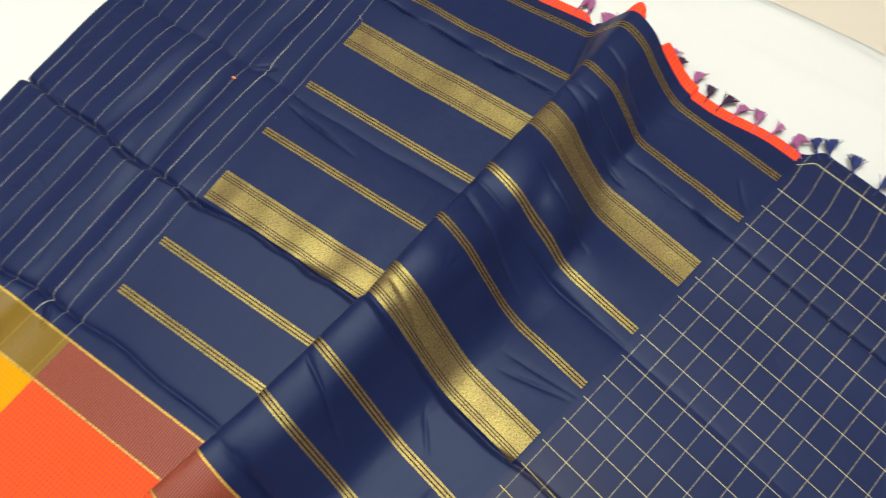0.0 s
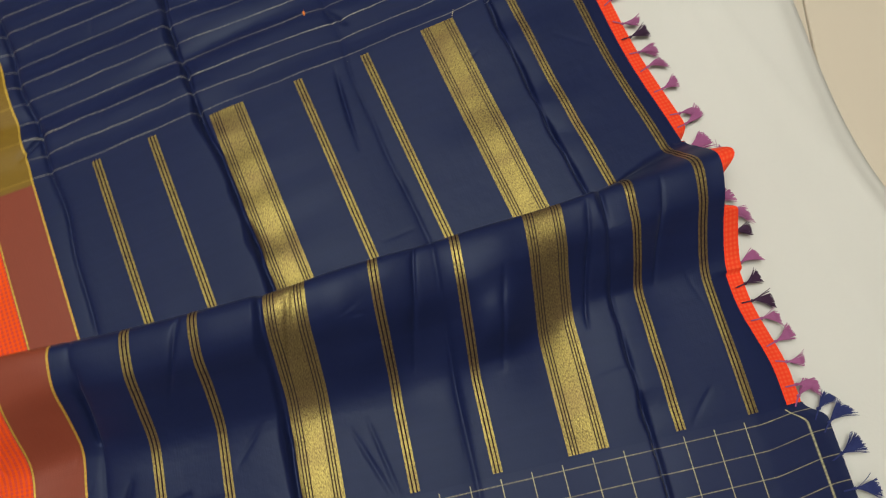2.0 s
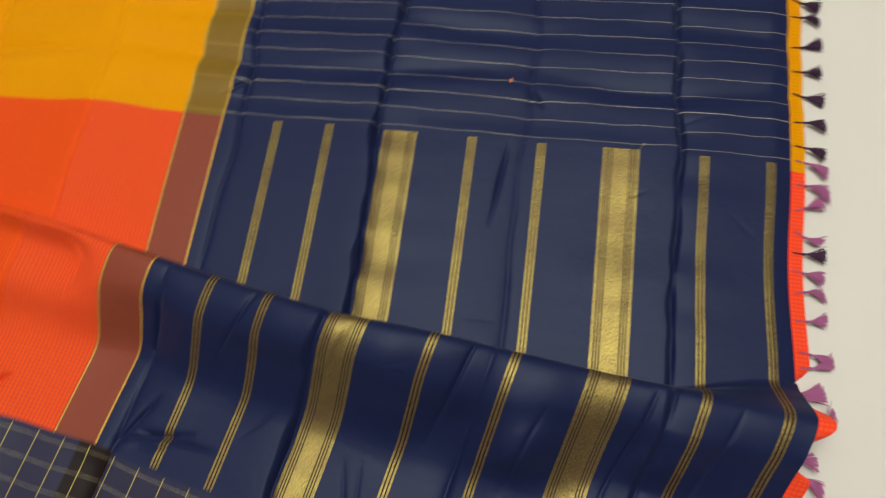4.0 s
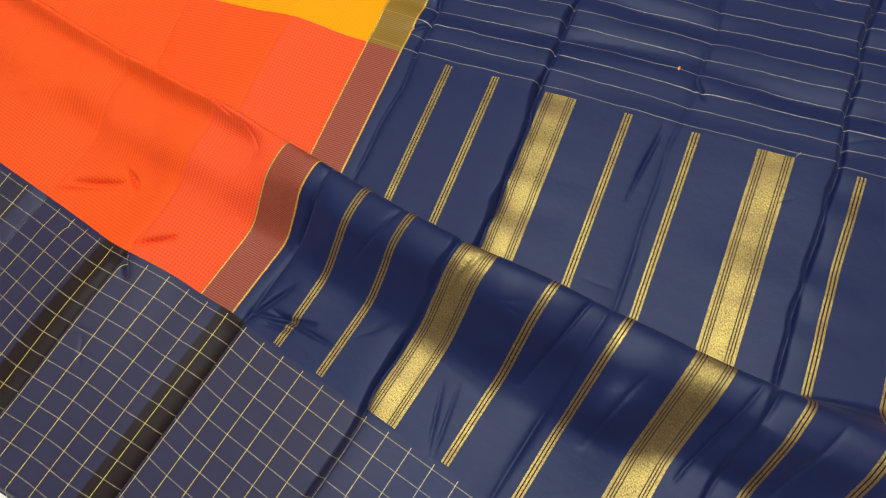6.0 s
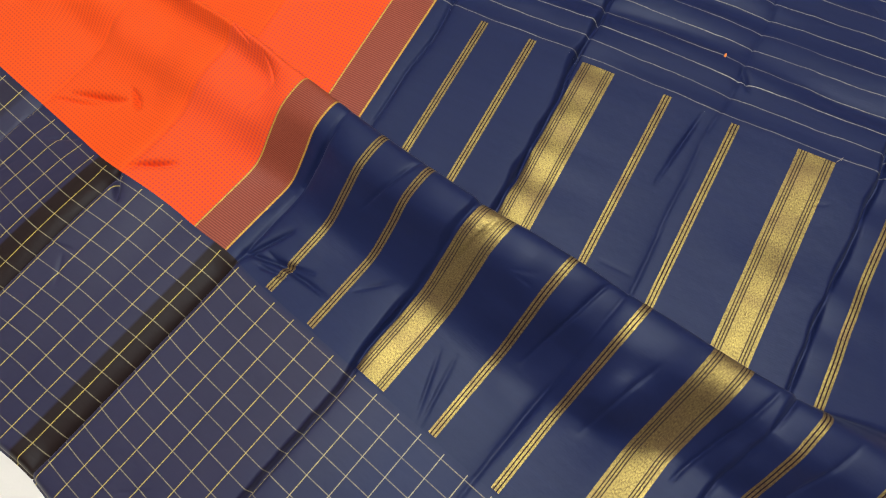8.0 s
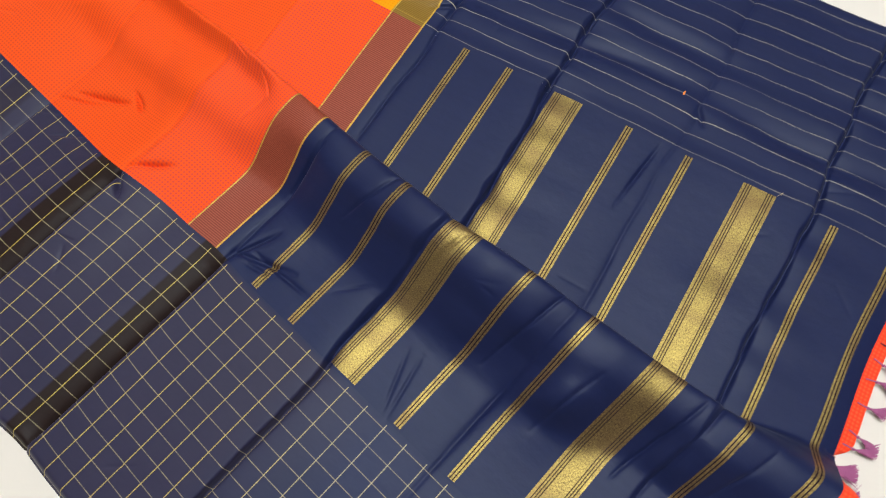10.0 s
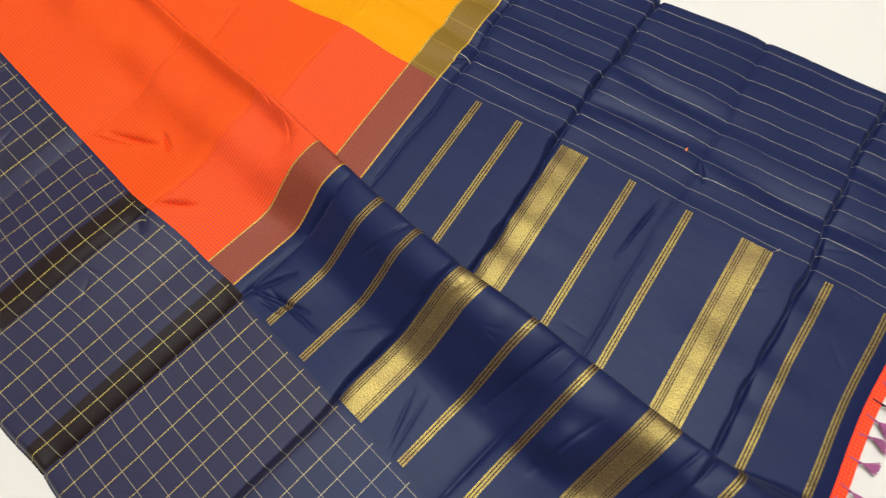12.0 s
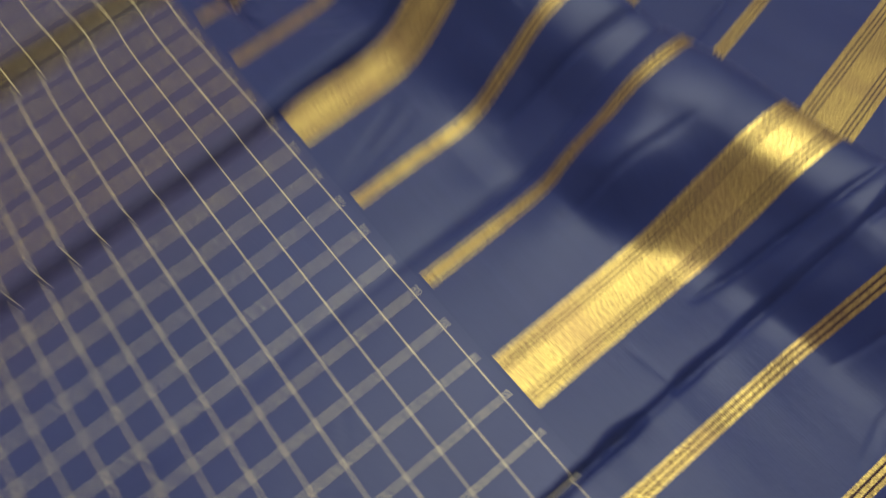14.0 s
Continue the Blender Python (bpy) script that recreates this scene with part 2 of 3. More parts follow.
MAT_BLUE = plain_cloth("navy_thread", (0.015, 0.02, 0.10), (0.03, 0.045, 0.17), 60.0, 0.6)
MAT_THREAD = plain_cloth("gold_thread", (0.5, 0.42, 0.25), (0.6, 0.5, 0.3), 60.0, 0.5)
MAT_CRUMB = plain_cloth("orange_lint", (0.85, 0.20, 0.03), (0.9, 0.3, 0.05), 60.0, 0.8)


# ---- building helpers ----
def part(name, bm, material, parent=None, label=""):
    mesh = bpy.data.meshes.new(name)
    bm.to_mesh(mesh)
    bm.free()
    mesh.materials.append(material)
    ob = new(name, mesh)
    if parent is not None:
        ob.parent = parent
    return tagged(ob, label) if label else ob


def box(lo, hi, bevel=0.0):
    bm = bmesh.new()
    bmesh.ops.create_cube(bm, size=1)
    for p in bm.verts:
        p.co = [l + (c + 0.5) * (h - l) for l, h, c in zip(lo, hi, p.co)]
    if bevel:
        bmesh.ops.bevel(bm, geom=bm.edges[:], offset=bevel, segments=2, affect="EDGES")
    return bm


def smooth(x):
    x = np.clip(x, 0, 1)
    return x * x * (3 - 2 * x)


def ripple(x, y, seed):
    """Soft uneven waves, about -1 to 1."""
    rng = np.random.RandomState(seed)
    out = np.zeros_like(x)
    for k in range(7):
        a, f, p = rng.uniform(0, 6.283), rng.uniform(0.6, 2.2), rng.uniform(0, 6.283)
        out += np.sin(f * (math.cos(a) * x + math.sin(a) * y) + p) / 4
    return out


# ---- the cloth's surface ----
FACETS = (0.0, 0.003, -0.0022, 0.0034, -0.0008, 0.0022, -0.0015, 0.0015)
CREASES = (-0.72, -0.58, -0.44, -0.297, -0.149, -0.003, 0.135, 0.278)
FOOT = 0.066
TOP, BOTTOM, EDGE = 0.241, -FABRIC - 0.251, 0.379
# short pinched wrinkles: from, to (along the rows, along the stripes), depth
WRINKLES = (
    (-0.150, -0.440, -0.085, -0.412, 0.0034), (-0.135, -0.425, -0.060, -0.420, 0.0026), (-0.148, -0.445, -0.128, -0.395, 0.0034),
    (-0.135, -0.440, -0.100, -0.430, 0.0018), (-0.045, -0.400, -0.020, -0.370, 0.0010), (0.046, -0.390, 0.068, -0.446, 0.0012),
    (0.060, -0.385, 0.075, -0.450, 0.0010), (-0.425, -0.422, -0.367, -0.392, 0.0030), (-0.439, -0.439, -0.389, -0.414, 0.0016),
    (-0.371, -0.378, -0.346, -0.391, 0.0030), (-0.255, -0.232, -0.225, -0.262, 0.0022), (-0.230, -0.240, -0.240, -0.330, 0.0016), (-0.298, -0.441, -0.262, -0.415, 0.0030), (-0.296, -0.215, -0.270, -0.235, 0.0022),
    (0.136, 0.060, 0.150, 0.040, 0.0026), (-0.320, 0.060, -0.420, 0.070, 0.0022), (-0.440, 0.090, -0.540, 0.060, 0.0022),
    (-0.170, 0.030, -0.140, 0.050, 0.0030), (-0.300, -0.452, -0.278, -0.474, 0.0026),
    (0.121, -0.010, 0.114, -0.060, 0.0012), (0.020, -0.260, 0.008, -0.335, 0.0020), (0.122, -0.245, 0.104, -0.355, 0.0026),
    (0.264, -0.262, 0.252, -0.352, 0.0030), (0.188, -0.290, 0.176, -0.372, 0.0016), (-0.064, -0.245, -0.086, -0.330, 0.0018),
    (-0.146, -0.262, -0.150, -0.352, 0.0044), (0.330, -0.250, 0.316, -0.330, 0.0018), (0.122, 0.000, 0.112, -0.085, 0.0016),
)


def faint_dents(count, seed):
    rng = random.Random(seed)
    out = []
    for k in range(count):
        a, b = rng.uniform(-0.62, 0.37), rng.uniform(-0.68, 0.23)
        turn, long = rng.gauss(0.5, 0.9), rng.uniform(0.012, 0.05)
        out.append((a, b, a + long * math.cos(turn), b + long * math.sin(turn), rng.uniform(0.0002, 0.0007)))
    return tuple(out)


DENTS = faint_dents(80, 7)


def flat_relief(s, v):
    """Height of folds, creases and ripples over the flat cloth."""
    z = 0.0016 * ripple(s * 18, v * 18, 3) + np.interp(s, CREASES, FACETS)
    fold = np.exp(-((v + 0.34) / 0.055) ** 2)
    z += 0.0076 * fold * ripple(s * 34, v * 14, 6)
    z += 0.0014 * np.exp(-((v + 0.30) / 0.06) ** 2) * ripple(s * 78, v * 46, 9)
    # two bulges on the fold's near side, each with a steep foot
    for c, wide, high, v0, v1 in ((0.178, 0.027, 0.013, -0.292, -0.340), (0.290, 0.024, 0.010, -0.262, -0.308), (0.085, 0.022, 0.004, -0.280, -0.330)):
        lean = c + 0.35 * (v - v1)
        z += high * np.exp(-((s - lean) / wide) ** 2) * smooth((v0 - v) / (v0 - v1)) * smooth((v - v1 + 0.026) / 0.024)
    z -= 0.0052 * np.exp(-((v - 0.068 - 0.006 * np.sin(s * 19)) / 0.011) ** 2) * (0.6 + 0.4 * np.sin(s * 27 + 1))
    z -= 0.0036 * np.exp(-((v - 0.128 + 0.008 * np.sin(s * 15)) / 0.013) ** 2) * (0.5 + 0.5 * np.sin(s * 23))
    z += 0.0009 * smooth((v + 0.01) / 0.03) * ripple(s * 14, v * 95, 5)
    z -= 0.0020 * np.exp(-((s - 0.225) / 0.045) ** 2) * smooth((v + 0.125) / 0.035) * smooth((-0.01 - v) / 0.06)
    left = smooth((-0.21 - s) / 0.05)
    z += (0.0058 - 0.0030 * smooth((-FABRIC - v) / 0.03)) * left * ripple(s * 26, v * 19, 8)
    z += left * 0.0022 * np.interp(s, CREASES, (0.0, 1.0, -1.6, 2.2, 0.0, 0.0, 0.0, 0.0))
    for k, c in enumerate(CREASES):
        jag = ripple(v * 150, v * 31, 40 + k)
        rag = np.clip(0.62 + 0.55 * ripple(v * 38, v * 67, 60 + k), 0.12, 1.25)
        low_down = smooth((-FABRIC + 0.02 - v) / 0.03)
        rag = rag * (1 - low_down) + 0.75 * low_down
        wob = c + (0.007 * smooth((-FABRIC + 0.03 - v) / 0.06) if k == 5 else 0.0) + (0.0004 * jag if k in (5, 7) else 0.0) + (0.0035 * np.sin(v * 17 + k * 2.1) + 0.0014 * np.sin(v * 67 + k)) * smooth((v + 0.2) / 0.2)
        d = s - wob
        strong = k in (2, 3, 4, 5, 7)
        calm = 1 - (0.55 * smooth((-FABRIC - v) / 0.02) if k < 5 else 0.0)
        depth = (0.0036 if strong else 0.0018) * (0.62 + 0.38 * np.sin(v * 9 + k * 1.7)) + 0.0012 * smooth(v / 0.05)
        depth = depth * calm + (0.0030 if k > 4 else 0.0) * np.exp(-((v + 0.375) / 0.05) ** 2)
        if k in (5, 7):
            w = (0.0030 + 0.0042 * rag) * (1 - 0.35 * low_down)
            z -= 0.0068 * (0.40 + 0.60 * rag) * np.where(d < 0, np.clip(1 + d / w, 0, 1), np.exp(-d / 0.030))
        if k in (3, 4):
            low = smooth((-FABRIC - v) / 0.02) * smooth((v - BOTTOM) / 0.03)
            z -= 0.0085 * low * np.where(d < 0, np.exp(d / 0.011), np.exp(-d / 0.0010))
        if k in (5, 7):
            z -= 0.0062 * rag * np.exp(-(d / 0.0019) ** 2) * (1 - 0.75 * smooth((-0.19 - v) / 0.03) * smooth((v + 0.40) / 0.04))
        torn = 0.65 + 0.35 * np.sin(v * 61 + k) * np.sin(v * 143 + 2 * k)
        z -= depth * (0.0 if k in (5, 7) else 1.0) * np.where(d < 0, np.exp(d / (0.0030 if k == 4 else 0.0065)), np.exp(-d / 0.0028))
        z -= (0.0009 if k in (5, 7) else 0.0018 if strong else 0.0013) * torn * np.exp(-np.abs(d) / 0.0011)
        z += (0.0022 if k % 2 else 0.0 if k == 4 else -0.0012) * np.exp(-(d / 0.035) ** 2)
    for a, b, c, e, depth in WRINKLES + DENTS:
        u = np.clip(((s - a) * (c - a) + (v - b) * (e - b)) / ((c - a) ** 2 + (e - b) ** 2), 0, 1)
        d = np.hypot(s - a - u * (c - a), v - b - u * (e - b))
        depth = depth * (2.3 if a < -0.2 and b < -0.36 else 1.0)
        z -= 1.75 * depth * np.exp(-d / (0.0011 + 0.18 * depth)) * np.sin(np.pi * (0.08 + 0.84 * u))
    return z


def cloth_point(s, v):
    """Place of the cloth's point s along the rows and v along the stripes."""
    s, v = np.broadcast_arrays(np.asarray(s, float), np.asarray(v, float))
    past = np.maximum(s - EDGE, 0)
    tuck = np.clip(np.exp(-((v + 0.212) / 0.022) ** 4) + np.exp(-((v + 0.268) / 0.015) ** 4), 0, 1)
    s = np.where(s > EDGE, EDGE + past * (1 - 1.15 * tuck), s)
    right = smooth((s - 0.25) / 0.12)
    side = smooth((s - 0.33) / 0.05)
    hem = smooth((s - 0.362) / 0.016)
    height = 0.056 - 0.018 * smooth((s - 0.03) / 0.33) - 0.010 * smooth((-0.01 - s) / 0.12) - 0.014 * smooth((-0.18 - s) / 0.4)
    # feet and crest of the long fold
    zero = np.zeros_like(s)
    height = height + 0.0016 * ripple(s * 30, s * 0, 14)
    cy = -0.197 - 0.092 * s - 0.105 * np.minimum(s, 0) + 0.0016 * ripple(s * 26, s * 0, 15)
    uy = cy + 0.005 + 0.028 * right
    back = np.stack([s, uy, zero])
    crest = np.stack([s - 0.004 + 0.004 * side, cy, height])

    def front(a):
        return np.stack([-0.042 + 0.98 * s + 0.2 * a + (0.012 * smooth((0.10 - a) / 0.08) + 0.016 * smooth(-a / 0.02)) * hem, -0.357 - 0.2 * s + 0.98 * a - 0.010 * smooth((-0.22 - s) / 0.12) + 0.003 * np.exp(-((s + 0.16) / 0.03) ** 2), zero])
    near = FOOT + 0.055 * smooth((s - 0.10) / 0.25) + 0.008 * ripple(s * 24, s * 0, 16)
    foot = front(near)
    up = np.stack([zero, zero, height])
    rise = back * (0.45 + 0.12 * right) + crest * (0.55 - 0.12 * right) + np.stack([zero, 0.004 * (1 - right), zero])
    west = smooth((-0.205 - s) / 0.05)
    brow = crest * (0.70 + 0.13 * west) + foot * (0.30 - 0.13 * west) + up * (0.22 - 0.47 * west)
    mid = crest * 0.46 + foot * 0.54 + up * (0.02 + 0.06 * smooth((-0.02 - s) / 0.1) - 0.06 * west)
    low = crest * 0.20 + foot * 0.80 - up * 0.09
    keys = [back + np.stack([zero, zero + 0.03, zero]), back, rise, crest, brow, mid, low, foot, front(near - 0.03)]
    at = np.array([0.0, 0.18, 0.34, 0.50, 0.71, 0.88, 1.0])
    va, vb = uy, near - FABRIC
    q = np.clip((va - v) / (va - vb), 0, 1)
    out = np.where(v >= va, np.stack([s, v, zero]), front(v + FABRIC))
    for k in range(6):
        u = (q - at[k]) / (at[k + 1] - at[k])
        p0, p1, p2, p3 = keys[k:k + 4]
        curve = p1 + u * (0.5 * (p2 - p0) + u * (p0 - 2.5 * p1 + 2 * p2 - 0.5 * p3 + u * (1.5 * (p1 - p2) + 0.5 * (p3 - p0))))
        inside = (q >= at[k]) & (q <= at[k + 1]) & (v < va) & (v > vb)
        out = np.where(inside, curve, out)
    relief = flat_relief(s, v)
    out[2] -= 0.9 * past * tuck
    out[2] += relief
    # the outer edges bend down onto the sheet
    drop = smooth(1 - (TOP - v) / 0.014) ** 2 + smooth(1 - (v - BOTTOM) / 0.012) ** 2
    out[2] -= 0.0095 * np.minimum(drop, 1) + 0.006 * smooth((s - 0.36) / 0.03) * np.where((q > 0) & (q < 1), 0, 1)
    out[0] -= (0.002 * smooth((s - 0.25) / 0.06) + 0.002 * side) * np.sin(np.pi * np.clip(-v / 0.20, 0, 1)) ** 2
    out[1] += (0.009 * smooth((s - 0.02) / 0.22) + 0.006 * np.exp(-((s - 0.12) / 0.10) ** 2)) * smooth((v - 0.14) / 0.09)
    out[1] += 0.003 * ripple(s * 9, v * 0, 11) * smooth((v - 0.15) / 0.09) - 0.004 * ripple(s * 11, v * 0, 12) * smooth((-FABRIC - 0.15 - v) / 0.09)
    return out


def cloth_patch(name, s0, s1, v0, v1, material, parent, label="", step_s=0.0013, step_v=0.0017):
    ns, nv = max(1, round((s1 - s0) / step_s)), max(1, round((v1 - v0) / step_v))
    S, V = np.meshgrid(np.linspace(s0, s1, ns + 1), np.linspace(v0, v1, nv + 1))
    pts = cloth_point(S, V).reshape(3, -1).T
    i = (np.arange(nv)[:, None] * (ns + 1) + np.arange(ns)[None, :]).ravel()
    faces = np.stack([i, i + 1, i + ns + 2, i + ns + 1], 1)
    mesh = bpy.data.meshes.new(name)
    mesh.from_pydata(pts.tolist(), [], faces.tolist())
    loops = faces.ravel()
    flat = np.stack([S.ravel(), V.ravel()], 1)[loops]
    mesh.uv_layers.new(name="cloth").data.foreach_set("uv", flat.ravel())
    across = np.stack([(S.ravel() - s0) / (s1 - s0), V.ravel()], 1)[loops]
    mesh.uv_layers.new(name="across").data.foreach_set("uv", across.ravel())
    mesh.polygons.foreach_set("use_smooth", [True] * len(faces))
    mesh.materials.append(material)
    ob = new(name, mesh)
    ob.parent = parent
    return tagged(ob, label) if label else ob


# ---- room ----
X0, X1, Y0, Y1, HIGH = ROOM
for name, lo, hi in (("wall_west", (X0 - 0.12, Y0, FLOOR_Z - 0.02), (X0, Y1, HIGH)), ("wall_east", (X1, Y0, FLOOR_Z - 0.02), (X1 + 0.12, Y1, HIGH)),
                     ("wall_south", (X0 - 0.12, Y0 - 0.12, FLOOR_Z - 0.02), (X1 + 0.12, Y0, HIGH)), ("wall_north", (X0 - 0.12, Y1, FLOOR_Z - 0.02), (X1 + 0.12, Y1 + 0.12, HIGH))):
    ob = part(name, box(lo, hi), MAT_WALL)
    ob.matrix_basis = TURN_ROOM
    tagged(ob, "plain taupe painted plaster room wall", "wall", kind="structure")
ceiling = tagged(part("ceiling", box((X0 - 0.12, Y0 - 0.12, HIGH), (X1 + 0.12, Y1 + 0.12, HIGH + 0.1)), MAT_CEILING), "plain white painted flat ceiling", "ceiling", kind="structure")
ceiling.matrix_basis = TURN_ROOM
floor = tagged(part("floor", box((X0 - 0.12, Y0 - 0.12, FLOOR_Z - 0.08), (X1 + 0.12, Y1 + 0.12, FLOOR_Z - 0.003)), MAT_GROUT), "beige polished tile floor with thin grey joints", "floor", kind="structure")
floor.matrix_basis = TURN_ROOM
lamp = tagged(new("ceiling_light"), "flat white rectangular ceiling light panel, switched on", "lamp")
lamp.location = (PANEL[0], PANEL[1], HIGH)
L2, W2 = PANEL[3] / 2, PANEL[4] / 2
part("frame", box((-L2 - 0.03, -W2 - 0.03, -0.035), (L2 + 0.03, W2 + 0.03, 0), 0.004), MAT_METAL, lamp)
part("diffuser", box((-L2, -W2, -0.038), (L2, W2, -0.034)), MAT_PANEL, lamp)


# ---- white sheet on the floor ----
def sheet_edge(y):
    return 0.575 - 0.045 * smooth((-0.05 - y) / 0.25) + 0.006 * np.sin(y * 13)


def make_sheet():
    nx, ny = 320, 300
    u, y = np.meshgrid(np.linspace(0, 1, nx + 1), np.linspace(-1.5, 1.3, ny + 1))
    x = -1.5 + u * (sheet_edge(y) + 1.5)
    z = SHEET_Z + 0.0006 * ripple(x * 11, y * 11, 21) * smooth((1 - u) / 0.1)
    for x0, slope, depth in ((0.50, -0.10, 0.0030), (0.455, 0.06, 0.0014)):
        d = x - (x0 + slope * (y + 0.2) + 0.008 * np.sin(y * 9))
        z = z + depth * np.exp(-(d / 0.010) ** 2)
    lean = -0.60 - 0.2 * x
    under = smooth((x + 0.97) / 0.05) * smooth((0.375 - x) / 0.03) * smooth((y - lean) / 0.03) * smooth((0.225 - y) / 0.03)
    z = z - 0.0112 * smooth((under - 0.2) / 0.6)
    z -= (SHEET_Z - FLOOR_Z - 0.0008) * smooth((u - 0.986) / 0.014)
    pts = np.stack([x, y, z], -1).reshape(-1, 3)
    i = (np.arange(ny)[:, None] * (nx + 1) + np.arange(nx)[None, :]).ravel()
    mesh = bpy.data.meshes.new("bed_sheet")
    mesh.from_pydata(pts.tolist(), [], np.stack([i, i + 1, i + nx + 2, i + nx + 1], 1).tolist())
    mesh.polygons.foreach_set("use_smooth", [True] * len(i))
    mesh.materials.append(MAT_SHEET)
    ob = new("white_sheet", mesh)
    thick = ob.modifiers.new("thickness", "SOLIDIFY")
    thick.thickness, thick.offset = 0.0007, -1
    return tagged(ob, "plain white cotton sheet spread on the floor", "sheet")


make_sheet()

# ---- the saree ----
saree = tagged(new("saree"), "navy, orange and yellow silk saree with gold stripes on white sheet", "saree")
WIDE, SLIM = 0.033, 0.0079
STRIPES = ((-0.1105, SLIM), (-0.0575, SLIM), (0.0, WIDE), (0.0825, SLIM), (0.1485, SLIM), (0.2095, WIDE), (0.2975, SLIM), (0.3565, SLIM))
LEFT, FAR = -0.64, -1.0
SEAM = 0.0014
B_IN, B_OUT = -0.2045, -0.163
cloth_patch("body_panel", FAR, LEFT, -FABRIC, SEAM, MAT_ORANGE, saree, "bright orange shot silk in a tiny check", 0.006, 0.006)
cloth_patch("body_panel", FAR, LEFT, SEAM, TOP, MAT_YELLOW, saree, "golden yellow plain silk", 0.006, 0.006)
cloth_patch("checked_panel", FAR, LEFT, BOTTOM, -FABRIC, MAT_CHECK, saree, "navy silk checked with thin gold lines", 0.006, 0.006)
cloth_patch("body_panel", LEFT, B_IN, -FABRIC, SEAM, MAT_ORANGE, saree, "bright orange shot silk in a tiny check")
cloth_patch("body_panel", LEFT, B_IN, SEAM, TOP, MAT_YELLOW, saree, "golden yellow plain silk")
cloth_patch("border", B_IN, B_OUT, -FABRIC, SEAM, MAT_MAROON, saree, "maroon border edged with gold lines")
cloth_patch("border", B_IN, B_OUT, SEAM, TOP, MAT_OLIVE, saree, "olive border edged with gold lines")
edge_s = B_OUT
for s0, wide in STRIPES:
    cloth_patch("pallu_ground", edge_s, s0, -FABRIC, SEAM, MAT_NAVY, saree, "plain navy silk")
    stripe_mat = MAT_WIDE if wide == WIDE else MAT_NARROW
    cloth_patch("zari_stripe", s0, s0 + wide, -FABRIC + 0.002, SEAM, stripe_mat, saree, "wide gold brocade stripe with dark lines" if wide == WIDE else "slim gold brocade stripe with dark lines", 0.0017)
    cloth_patch("stripe_end", s0, s0 + wide, -FABRIC, -FABRIC + 0.002, MAT_NAVY, saree, "", 0.0017, 0.001)
    edge_s = s0 + wide
cloth_patch("pallu_ground", edge_s, EDGE, -FABRIC, SEAM, MAT_NAVY, saree, "plain navy silk")
cloth_patch("lined_panel", B_OUT, EDGE, SEAM, TOP, MAT_LINES, saree, "navy silk with thin pale gold lines")
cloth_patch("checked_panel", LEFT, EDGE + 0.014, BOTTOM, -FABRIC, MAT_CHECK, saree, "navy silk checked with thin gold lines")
cloth_patch("end_strip", EDGE, EDGE + 0.013, -FABRIC, -0.004, MAT_STRIP, saree, "bright orange end strip")
cloth_patch("end_strip", EDGE, EDGE + 0.013, -0.004, TOP, MAT_YELLOW, saree, "golden yellow end strip")


# ---- tassels along the end ----
def tassel(place, heading, length, material, seed):
    rng = random.Random(seed)
    bm = bmesh.new()
    out = Vector((math.cos(heading), math.sin(heading), 0))
    side = Vector((-out.y, out.x, 0))
    knot = bmesh.ops.create_icosphere(bm, subdivisions=1, radius=0.0016)
    for p in knot["verts"]:
        p.co = Vector((p.co.x * 1.3, p.co.y, p.co.z)) + out * 0.004
    stem = [Vector((0, 0, 0)) - out * 0.006 + Vector((0, 0, 0.002)), out * 0.004]
    strands = [(stem, 0.0007)]
    sweep = rng.gauss(0, 0.25)
    for k in range(110):
        fan, lift = rng.gauss(0, 0.19), rng.uniform(-0.1, 0.45)
        far = length * rng.uniform(0.82, 1.06)
        curl = sweep + rng.gauss(0, 0.06)
        line = []
        for j in range(5):
            u = j / 4
            line.append(out * (0.004 + far * u) + side * (far * (fan * u ** 1.3 + curl * u * u)) + Vector((0, 0, 0.004 * lift * math.sin(u * 3) + rng.uniform(0, 0.0008))))
        strands.append((line, 0.00034))
    for line, r in strands:
        rings = []
        for p in line:
            rings.append([bm.verts.new(p + side * r * math.cos(a) + Vector((0, 0, r * math.sin(a)))) for a in (0.5, 2.6, 4.7)])
        for a, b in zip(rings, rings[1:]):
            for j in range(3):
                bm.faces.new((a[j], a[(j + 1) % 3], b[(j + 1) % 3], b[j]))
    ob = part("tassel", bm, material, saree)
    ob.location = place
    return ob


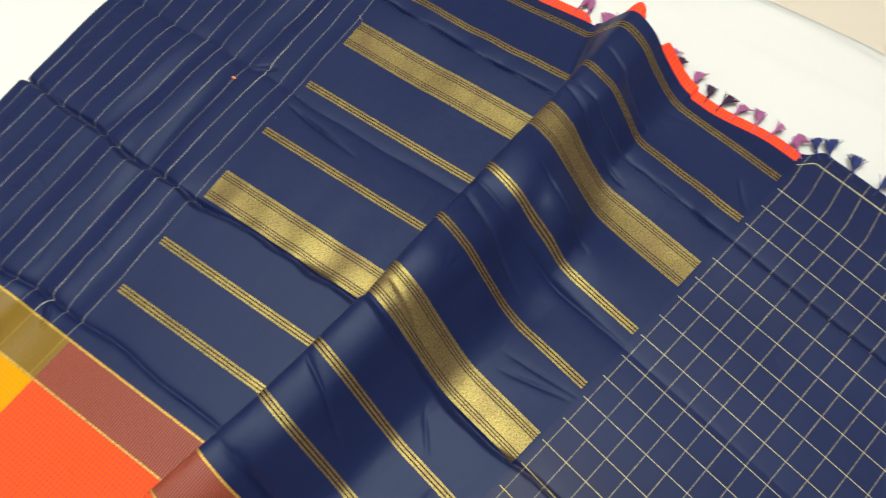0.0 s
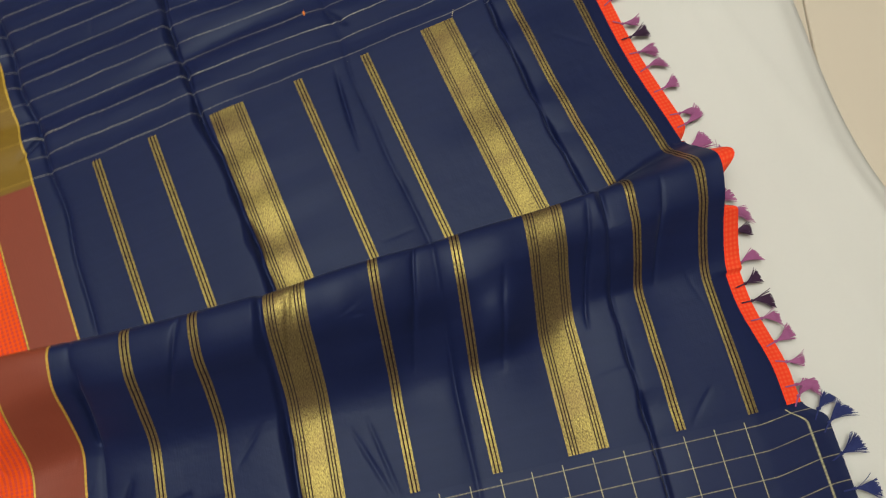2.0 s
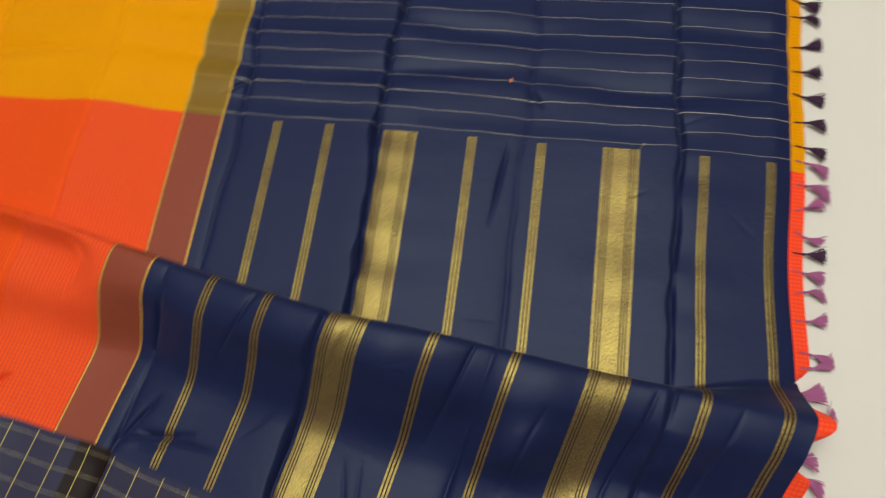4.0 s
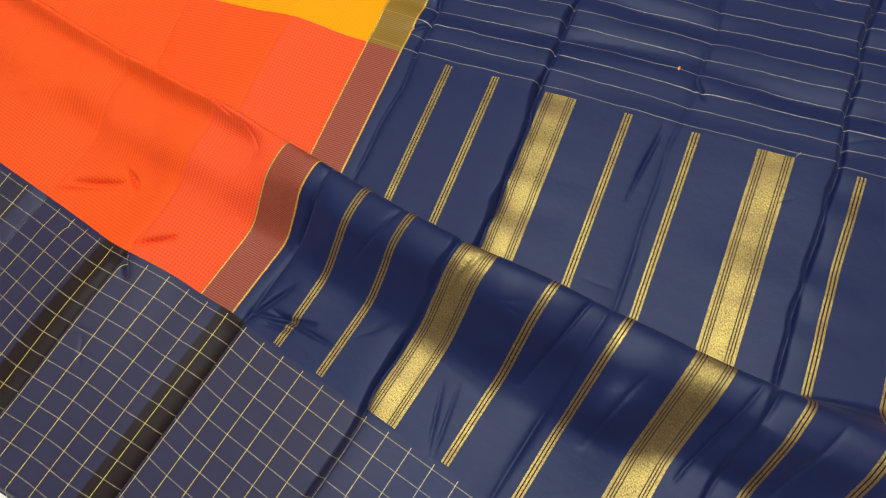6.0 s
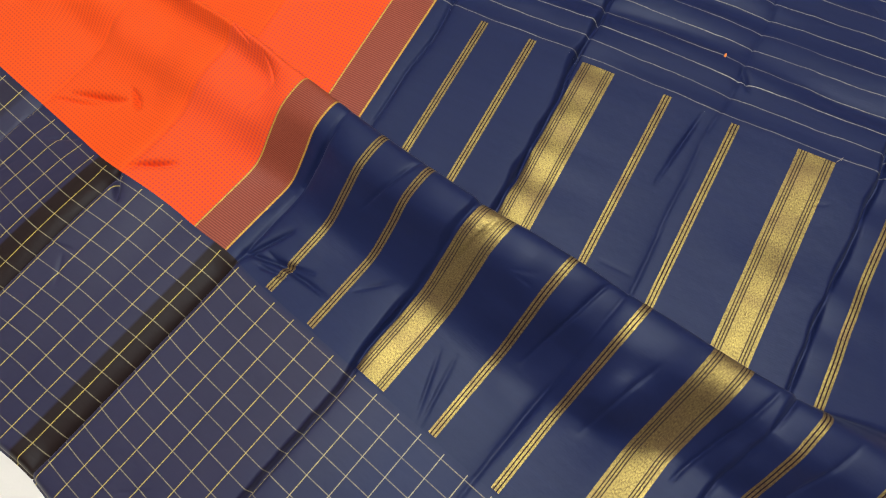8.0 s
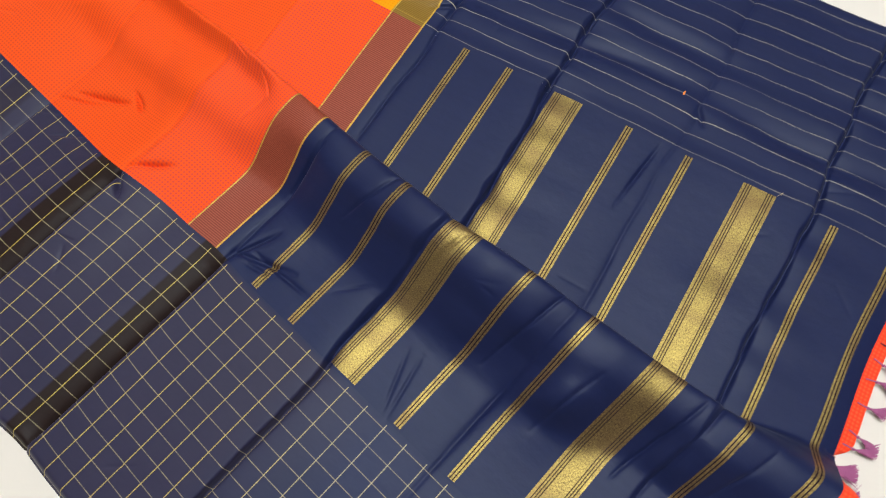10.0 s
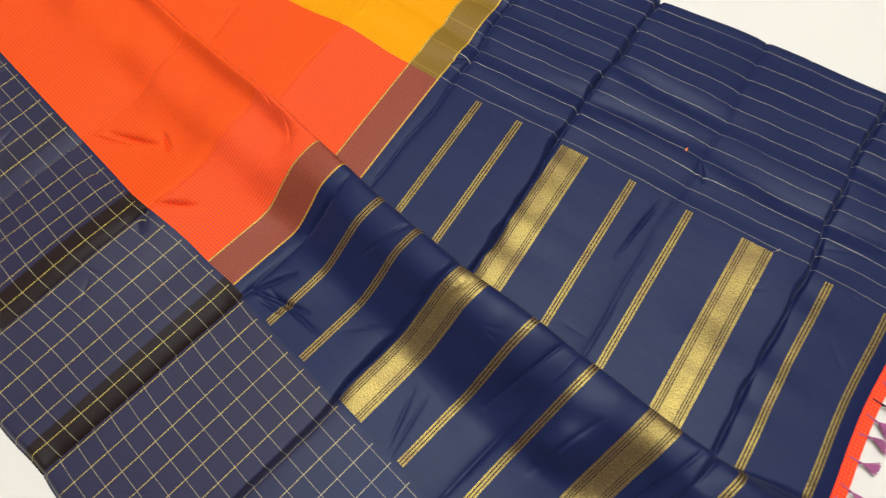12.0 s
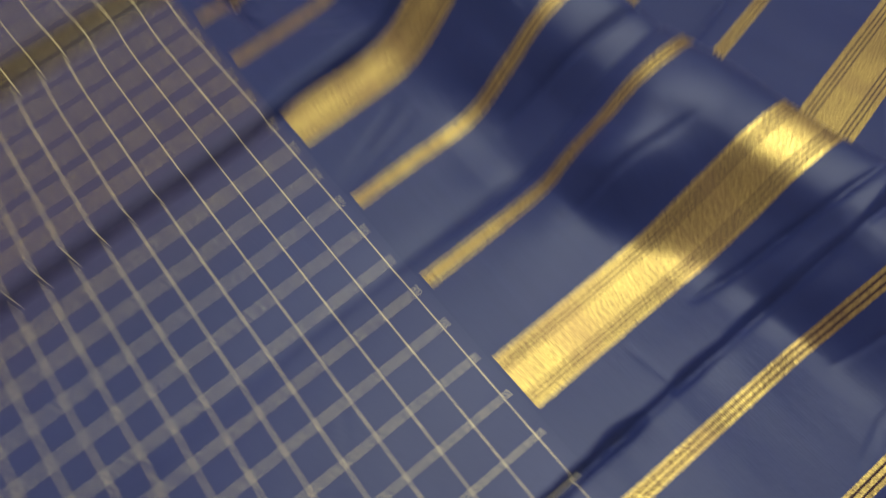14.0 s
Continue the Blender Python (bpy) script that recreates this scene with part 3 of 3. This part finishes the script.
rng = random.Random(4)
v = TOP - 0.012
number = 0
while v > BOTTOM + 0.01:
    number += 1
    p = cloth_point(EDGE + 0.010, v)
    p2 = cloth_point(EDGE + 0.010, v - 0.004)
    heading = math.atan2(p2[1] - p[1], p2[0] - p[0]) + math.pi / 2 + rng.gauss(0, 0.35)
    on_fold = p[2] > 0.0
    mat = MAT_DARK if v > 0.01 else MAT_PURPLE if v > -FABRIC - 0.004 else MAT_BLUE
    if mat == MAT_PURPLE and rng.random() < 0.07:
        mat = MAT_DARK
    ob = tassel((p[0] + (0.002 if on_fold else 0.0), p[1], max(min(p[2], -0.004), SHEET_Z + 0.0022)), heading if not on_fold else rng.uniform(-0.3, 0.3), rng.uniform(0.014, 0.020), mat, number)
    tagged(ob, "purple thread tassel" if mat == MAT_PURPLE else "navy blue thread tassel" if mat == MAT_BLUE else "dark plum thread tassel")
    v -= rng.uniform(0.011, 0.033)

# ---- a loose thread at the end of a stripe ----
bm = bmesh.new()
last = None
start = cloth_point(0.2425, 0.002)
for k in range(12):
    u = k / 11
    at = Vector((start[0] + 0.009 * u - 0.006 * u * u, start[1] + 0.011 * u - 0.008 * u ** 3, start[2] + 0.0004 + 0.003 * math.sin(3.1 * u)))
    ring = [bm.verts.new(at + Vector((0.00018 * math.cos(a), 0.00018 * math.sin(a), 0.0001 * math.sin(2 * a)))) for a in (0.2, 2.3, 4.4)]
    if last:
        for j in range(3):
            bm.faces.new((last[j], last[(j + 1) % 3], ring[(j + 1) % 3], ring[j]))
    last = ring
part("loose_thread", bm, MAT_THREAD, saree, "pale gold loose thread")

# ---- a speck of lint ----
spot = cloth_point(0.117, 0.066)
bm = bmesh.new()
bmesh.ops.create_icosphere(bm, subdivisions=2, radius=0.0016)
for p in bm.verts:
    p.co = Vector((p.co.x * 0.7, p.co.y * 1.5, p.co.z * 0.5)) * (1 + 0.25 * noise.noise(p.co * 900))
bit = tagged(part("lint", bm, MAT_CRUMB), "tiny orange speck of lint lying on navy silk", "lint")
bit.location = (spot[0], spot[1], spot[2] + 0.0007)

# ---- floor tiles ----
tile_mesh = None
for a in range(7):
    for b in range(7):
        if tile_mesh is None:
            bm = box((0.001, 0.001, -0.006), (TILE - 0.001, TILE - 0.001, 0), 0.0008)
            tile_mesh = bpy.data.meshes.new("tile")
            bm.to_mesh(tile_mesh)
            bm.free()
            tile_mesh.materials.append(MAT_TILE)
        ob = new("tile", tile_mesh)
        ob.location = (X0 + a * TILE, Y0 + b * TILE, FLOOR_Z)
        ob.parent = floor
